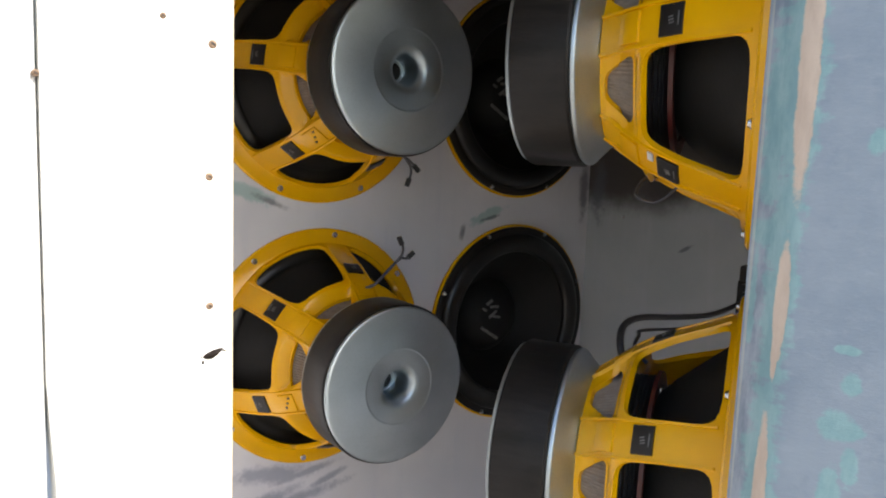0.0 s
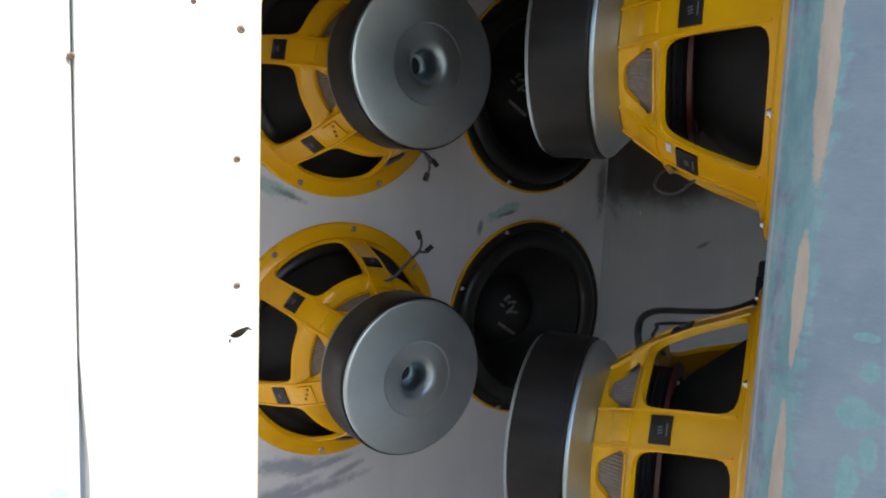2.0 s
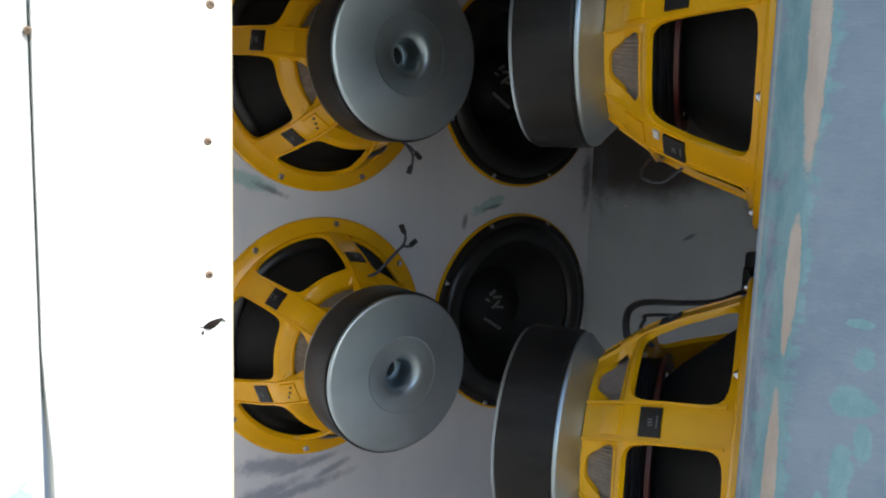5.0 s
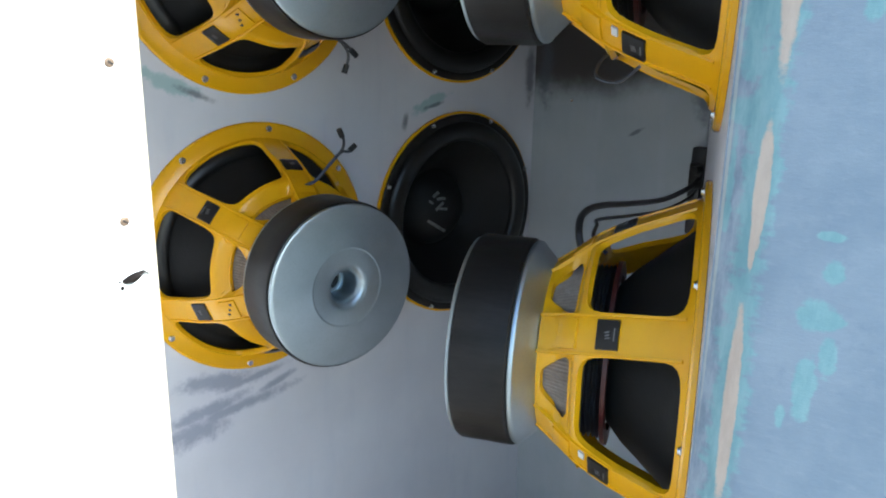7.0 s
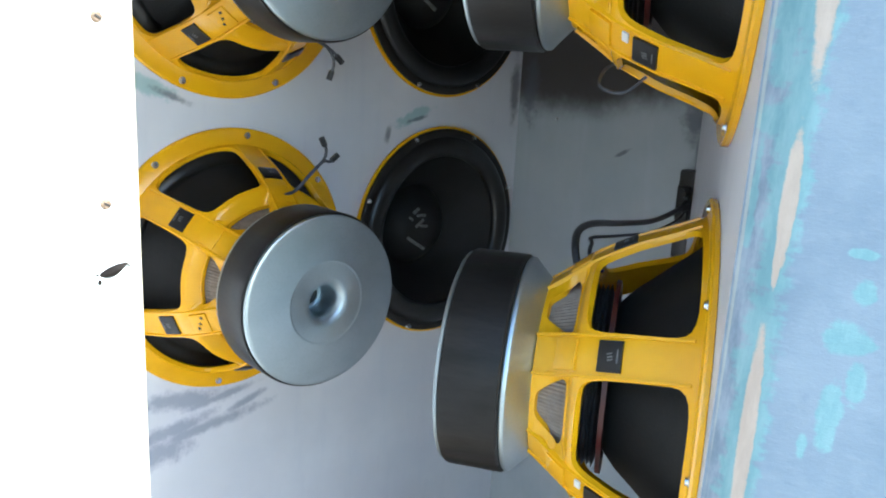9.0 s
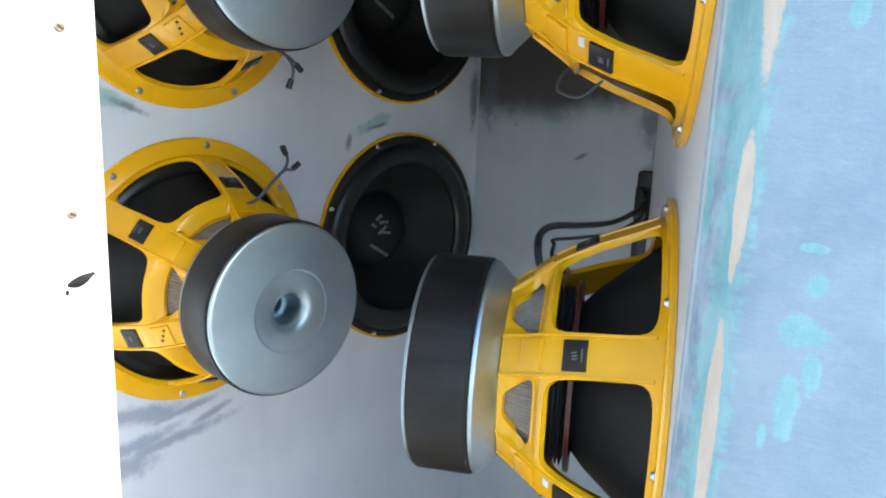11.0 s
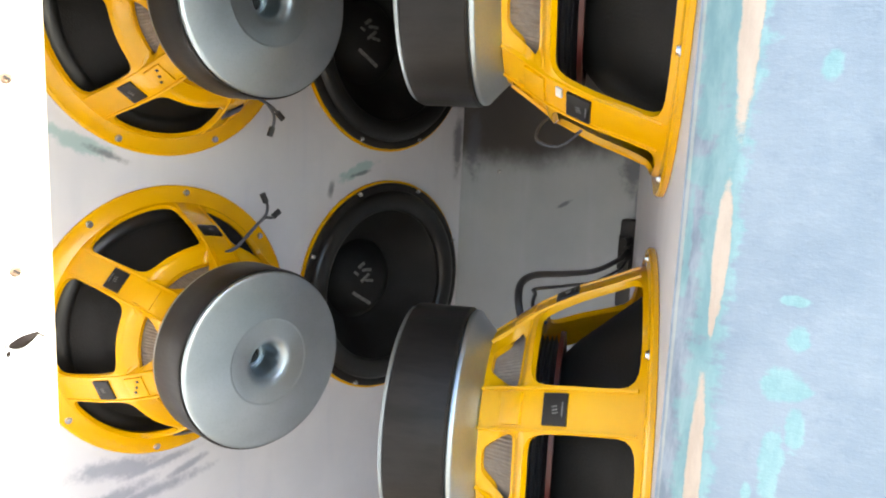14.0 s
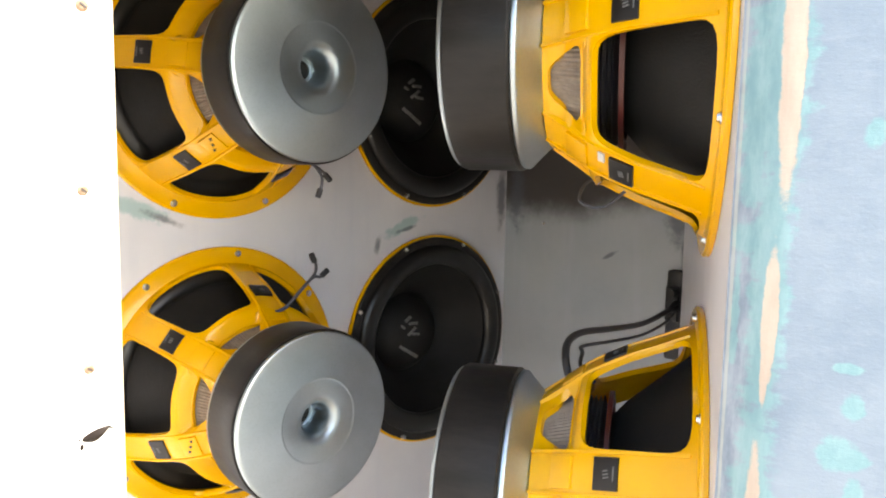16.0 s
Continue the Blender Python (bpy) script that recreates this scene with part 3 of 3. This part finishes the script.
def emblem_mesh():
    """Bars on the cap, placed as seen from its front: across, up, length, height, slope."""
    bm = bmesh.new()
    for x, y, w, h, a in ((-0.008, 0.038, 0.016, 0.0060, 10), (-0.002, 0.026, 0.020, 0.0055, -25), (-0.012, 0.015, 0.022, 0.0055, 15), (-0.006, 0.006, 0.018, 0.0050, -30), (-0.024, 0.030, 0.010, 0.0045, -60),
                          (-0.030, -0.020, 0.050, 0.0060, -54)):
        rr = math.hypot(x, y)
        z = float(np.interp(rr, [0, 0.02, 0.04, 0.056], [0.034, 0.0355, 0.041, 0.051]))
        slope = float(np.interp(rr, [0, 0.02, 0.04, 0.056], [0.0, 0.15, 0.4, 0.7]))
        out = Vector((-x / max(rr, 1e-6) * slope, y / max(rr, 1e-6) * slope, -1)).normalized()
        along = Vector((-math.cos(radians(a)), math.sin(radians(a)), 0))
        along = (along - out * along.dot(out)).normalized()
        box(bm, (-w / 2, -h / 2, -0.0012), (w / 2, h / 2, 0.0010), 0.0003, basis(along, out.cross(along), out, (-x, y, z)))
    return bm


def pleated():
    """The vent screen: a short cone in fine pleats."""
    bm = bmesh.new()
    n = 300
    rows = []
    for r, z in ((0.0985, 0.1135), (0.0925, 0.127), (0.0845, 0.146), (0.082, 0.145), (0.0895, 0.126), (0.0955, 0.1125)):
        rows.append([bm.verts.new(((r + 0.0007 * (-1) ** i) * math.cos(2 * math.pi * i / n), (r + 0.0007 * (-1) ** i) * math.sin(2 * math.pi * i / n), z)) for i in range(n)])
    for a, b in zip(rows, rows[1:] + rows[:1]):
        for i in range(n):
            bm.faces.new((a[i], a[(i + 1) % n], b[(i + 1) % n], b[i]))
    return bm


CACHE = {}


def shared(key, make, material):
    if key not in CACHE:
        me = mesh_from(make(), key)
        me.materials.append(material)
        CACHE[key] = me
    return CACHE[key]


RIMS = {"narrow": (0.1915, 0.1835), "wide": (0.1965, 0.1868)}   # outer and bolt-circle radius
ROUND_PARTS = [
    ("gasket", M_RUBBER, [(0.171, 0.0005), (0.171, -0.0045), (0.173, -0.0055), (0.1850, -0.0055), (0.1872, -0.004), (0.1872, 0.0005)], "black rubber ring"),
    ("surround", M_ROLL, roll_profile(), "black half-round edge roll"),
    ("cone", M_CONE, cone_profile(), "black pressed paper cone"),
    ("dust_cap", M_CONE, [(0.0, 0.034), (0.02, 0.0355), (0.04, 0.041), (0.056, 0.051), (0.066, 0.063), (0.0755, 0.0755), (0.073, 0.076), (0.055, 0.055), (0.03, 0.042), (0.0, 0.037)], "black domed cap"),
    ("spider", M_SPIDER, [(0.052, 0.0855), (0.086, 0.0865), (0.094, 0.0890), (0.086, 0.0910), (0.093, 0.093), (0.086, 0.0955), (0.093, 0.098), (0.086, 0.1005), (0.093, 0.103), (0.086, 0.1055), (0.092, 0.108), (0.052, 0.110)], "dark corrugated suspension"),
    ("spider_ring", M_RED, [(0.084, 0.0795), (0.099, 0.0795), (0.099, 0.0840), (0.084, 0.0840)], "red ring round the suspension"),
    ("screen", M_SCREEN, [], "grey woven vent screen"),
    ("top_plate", M_STEEL, [(0.070, 0.144), (0.090, 0.1480), (0.0905, 0.1485), (0.1080, 0.1655), (0.1085, 0.1660), (0.1118, 0.1685), (0.1128, 0.1700), (0.1128, 0.1728), (0.1118, 0.1742), (0.108, 0.1750), (0.070, 0.1750)], "bright zinc-plated steel plate"),
    ("magnet_boot", M_RUBBER, [(0.100, 0.1745), (0.1130, 0.1745), (0.1150, 0.177), (0.1152, 0.190), (0.1149, 0.205), (0.1152, 0.2305), (0.1143, 0.2328), (0.100, 0.2330)], "black rubber magnet cover"),
    ("back_plate", M_STEEL, [(0.085, 0.224), (0.1085, 0.2320), (0.1112, 0.2330), (0.1122, 0.2342), (0.1122, 0.2358), (0.1114, 0.2374), (0.1090, 0.2384), (0.1075, 0.2386), (0.0555, 0.2450), (0.0545, 0.2451), (0.0530, 0.2444), (0.0520, 0.2444), (0.0335, 0.2444), (0.0295, 0.2436), (0.0245, 0.2412), (0.0205, 0.2350), (0.0175, 0.2250), (0.0165, 0.2050), (0.0130, 0.2050), (0.0120, 0.2060), (0.0120, 0.2000), (0.05, 0.2)], "satin zinc steel plate with vented pole"),
    ("pole_vent", M_RUBBER, [(0.0, 0.204), (0.0128, 0.204), (0.0128, 0.1995), (0.0, 0.1995)], "dark vent bore"),
]


def subwoofer(m, turn, front, label, size="narrow", deep=1.027):
    """A driver lying on z 0 with its magnet along +z; turn: clockwise degrees seen from the magnet."""
    ob = tagged(new("subwoofer"), label, "loudspeaker", "subwoofers in the cabinet")
    ob.matrix_world = m @ pose(0, 0, 0, 0, 0, -turn) @ Matrix.Diagonal((1, 1, deep, 1))
    basket = part("basket", shared("basket", basket_mesh, M_YELLOW), M_YELLOW, ob, "yellow enamelled cast basket with windows")
    rim, circle = RIMS[size]
    ring = [(0.165, 0.000), (0.165, 0.006), (0.169, 0.0095), (0.173, 0.0070), (rim - 0.0025, 0.0065), (rim, 0.0045), (rim, 0.000)]
    part("flange", shared("flange_" + size, round_shape(ring), M_YELLOW), M_YELLOW, ob, "yellow enamelled ring")
    for name, mat_, prof, lab in ROUND_PARTS:
        part(name, shared(name, pleated if name == "screen" else round_shape(prof), mat_), mat_, ob, lab)
    for k in range(6):
        spin = pose(0, 0, 0, 0, 0, 60 * k)
        for key, make, mm, lab in (("rail", rail_mesh, M_YELLOW, ""), ("pad", pad_mesh, M_YELLOW, ""), ("badge", label_mesh, M_STICKER, "black square badge"), ("badge_print", print_mesh, M_PRINT, "faded silver emblem bars")):
            o = part(key, shared(key, make, mm), mm, basket, lab)
            o.matrix_local = spin
            if key == "rail":
                o = part(key, shared(key, make, mm), mm, basket)
                o.matrix_local = spin @ Matrix.Diagonal((-1, 1, 1, 1))
    o = part("terminal_rivets", shared("terminal_rivets", rivet_mesh, M_STICKER), M_STICKER, basket, "three small black rivets")
    o.matrix_local = pose(0, 0, 0, 0, 0, 120)
    o = part("paper_tag", shared("paper_tag", tag_mesh, M_TAG), M_TAG, basket, "small white paper tag")
    o.matrix_local = pose(0, 0, 0, 0, 0, -120)
    part("cap_emblem", shared("cap_emblem", emblem_mesh, M_PRINT), M_PRINT, ob, "worn silver emblem bars")
    for k in range(8):
        part("bolt", shared("bolt_%s_%s" % (size, front), lambda: bolt_mesh(front, circle), M_BOLT), M_BOLT, ob).matrix_local = pose(0, 0, 0, 0, 0, 45 * k)
    return ob


def wall_pose(x, z):
    return basis((1, 0, 0), (0, 0, 1), (0, -1, 0), (x, BACK_Y - 0.0005, z))


def slant_pose(z):
    return basis(-DV, UP, AX, PC + UP * z + AX * 0.0005)


def turned_pose(x, z):
    return basis((-1, 0, 0), (0, 0, 1), (0, 1, 0), (x, BACK_Y - 0.0070, z))


REAR = "yellow-framed subwoofer bolted to the baffle, magnet side out"
FRONT = "black-coned subwoofer bolted to the baffle, cone side out"
sub_low = subwoofer(wall_pose(0, LOW), 7.8, False, REAR, "wide")
sub_high = subwoofer(wall_pose(0, HIGH), -22.5, False, REAR, "wide")
for z in (LOW, HIGH):
    subwoofer(turned_pose(SIDE_X, z), 22.5, True, FRONT)
slant_low = subwoofer(slant_pose(LOW), 2.0, False, "yellow-framed subwoofer on the slanted baffle, magnet side out", deep=1.008)
slant_high = subwoofer(slant_pose(HIGH), 22.5, False, "yellow-framed subwoofer on the slanted baffle, magnet side out", deep=1.008)


def lead(owner, path, forks, label, thick=0.0024):
    """Stiff grey leads with black sleeves at their ends, given in the world and kept under their driver."""
    back = owner.matrix_world.inverted()
    bm = tube(path, thick)
    for f in forks:
        tube(f, 0.0021, 8, bm)
    bmesh.ops.transform(bm, matrix=back, verts=bm.verts)
    wire = part("lead", bm, M_LEAD, owner, label)
    for f in forks:
        a, b = Vector(f[-2]), Vector(f[-1])
        way = (b - a).normalized()
        end = tube([b - way * 0.006, b + way * 0.001, b + way * 0.007], 0.0042, 10)
        bmesh.ops.transform(end, matrix=back, verts=end.verts)
        part("lead_sleeve", end, M_CABLE, wire, "black sleeve")


bpy.context.view_layer.update()
lead(sub_low, [(0.000, -0.100, 0.862), (0.012, -0.113, 0.865), (0.034, -0.115, 0.871), (0.054, -0.119, 0.891), (0.068, -0.120, 0.904)],
     [[(0.068, -0.120, 0.904), (0.079, -0.120, 0.915), (0.081, -0.120, 0.927), (0.076, -0.120, 0.937)],
      [(0.068, -0.120, 0.904), (0.080, -0.118, 0.910), (0.090, -0.118, 0.909), (0.096, -0.119, 0.914)]], "forked dull grey connecting leads")
lead(sub_high, [(0.050, -0.105, 1.085), (0.073, -0.110, 1.072), (0.086, -0.110, 1.066)],
     [[(0.086, -0.110, 1.066), (0.096, -0.110, 1.060), (0.107, -0.110, 1.050)],
      [(0.086, -0.110, 1.066), (0.096, -0.111, 1.052), (0.097, -0.111, 1.040), (0.093, -0.110, 1.028)]], "forked dull grey connecting leads")
c0 = slant_high.matrix_world.translation + AX * 0.108 - UP * 0.118
lead(slant_high, [c0 + DV * 0.03, c0 + AX * 0.012 - UP * 0.012 + DV * 0.018, c0 + AX * 0.012 - UP * 0.026, c0 - AX * 0.010 - UP * 0.030 - DV * 0.01, c0 - AX * 0.030 - UP * 0.014 - DV * 0.01],
     [], "thin looped grey connecting lead", 0.0015)

# ---- terminal box and its cables ----
terminal = tagged(new("terminal_box"), "black plastic speaker terminal box on the end wall", "terminal box")
terminal.location = (CORNER_X, -0.381, 0.834)
bm = bmesh.new()
box(bm, (-0.020, -0.016, -0.078), (-0.0005, 0.013, 0.072), 0.007)
part("body", bm, M_CABLE, terminal)
bm = bmesh.new()
box(bm, (-0.026, -0.013, -0.012), (-0.019, 0.010, 0.046), 0.003)
part("cup", bm, M_STICKER, terminal, "raised black terminal cup")
for z in (0.012, 0.036):
    bm = bmesh.new()
    bmesh.ops.create_cone(bm, cap_ends=True, segments=16, radius1=0.0075, radius2=0.0068, depth=0.018, matrix=pose(-0.034, -0.009, z, 0, 90, 0))
    part("binding_post", bm, M_STICKER, terminal, "black ribbed binding post")
top = PC + AX * 0.112 + UP * (LOW + 0.112)
for dz, dn, thick in ((0.0, 0.0, 0.0042), (-0.017, 0.026, 0.0022)):
    cable = tagged(new("speaker_cable", None), "black speaker cable from terminal box to driver", "cable", "cables to the lower driver")
    way = [(CORNER_X - 0.028, -0.392, 0.855 + dz * 0.8), (CORNER_X - 0.055, -0.394, 0.845 + dz), (0.47, -0.41, 0.840 + dz), (0.33, -0.45, 0.858 + dz), (0.20, -0.497, 0.880 + dz),
           (0.135 + dn, -0.525, 0.884 + dz), (0.104 + dn, -0.545, 0.874 + dz * 0.6), (0.098 + dn, -0.556, 0.855), (0.104 + dn, -0.565, 0.847)]
    part("sheath", tube(way, thick), M_CABLE, cable)

# ---- fixings in the white strip ----
def screw(x, z, r, label):
    ob = tagged(new("wood_screw"), label, "screw", "screws in the white strip")
    ob.location = (x, WY - 0.0002, z)
    bm = lathe([(0.0, 0.0008), (r * 0.55, 0.0011), (r, 0.0002), (r, -0.004), (0.0, -0.004)], 20)
    bmesh.ops.transform(bm, matrix=pose(0, 0, 0, 90, 0, 0), verts=bm.verts)
    part("head", bm, M_SCREW, ob)
    bm = bmesh.new()
    box(bm, (-r * 0.6, -0.0016, -r * 0.14), (r * 0.6, -0.0006, r * 0.14), 0, pose(0, 0, 0, 0, 35, 0))
    part("slot", bm, M_STICKER, ob, "dark driver slot")


for x, z, r in ((-0.4670, 1.144, 0.0016), (-0.4424, 1.133, 0.0023), (-0.4442, 1.066, 0.0021), (-0.4440, 0.998, 0.0021), (-0.5236, 1.112, 0.0016)):
    screw(x, z, r, "small brown rusted screw head in white board")
splinter = tagged(new("paint_flake"), "curled dark brown flake on the white board", "flake")
splinter.location = (-0.4415, WY, 0.9730)
bm = bmesh.new()
rows = []
for k in range(9):
    t = k / 8
    w = 0.0026 * math.sin(math.pi * min(1, t * 1.15 + 0.05)) * (1 - 0.55 * t) + 0.0002
    x, z = -0.0060 + 0.0125 * t, -0.0025 + 0.0055 * t - 0.0035 * max(0, t - 0.75) * 4
    rows.append([bm.verts.new((x, yy - 0.0035 * math.sin(math.pi * t), z + dz * w)) for yy, dz in ((0.0003, -1), (-0.0008, 0), (0.0003, 1), (0.0010, 0))])
for a, b in zip(rows, rows[1:]):
    for i in range(4):
        bm.faces.new((a[i], a[(i + 1) % 4], b[(i + 1) % 4], b[i]))
bm.faces.new(rows[0])
bm.faces.new(rows[-1])
part("flake", bm, M_FLAKE, splinter)
for dx, dz, a, b in ((-0.0062, -0.0052, 0.0009, 0.0013), (-0.0070, -0.0022, 0.0006, 0.0006)):
    bm = bmesh.new()
    bmesh.ops.create_icosphere(bm, subdivisions=1, radius=1.0, matrix=Matrix.LocRotScale((dx, -0.0004, dz), None, (a, 0.0005, b)))
    part("crumb", bm, M_FLAKE, splinter)

# ---- lone screw in the end wall ----
lone = tagged(new("wood_screw"), "small bright screw in the grey end wall", "screw")
lone.location = (CORNER_X - 0.0004, -0.090, 0.960)
bm = lathe([(0.0, 0.0016), (0.0022, 0.0013), (0.0034, 0.0002), (0.0034, -0.006), (0.0, -0.006)], 16)
bmesh.ops.transform(bm, matrix=pose(0, 0, 0, 0, -90, 0), verts=bm.verts)
part("head", bm, M_BOLT, lone)
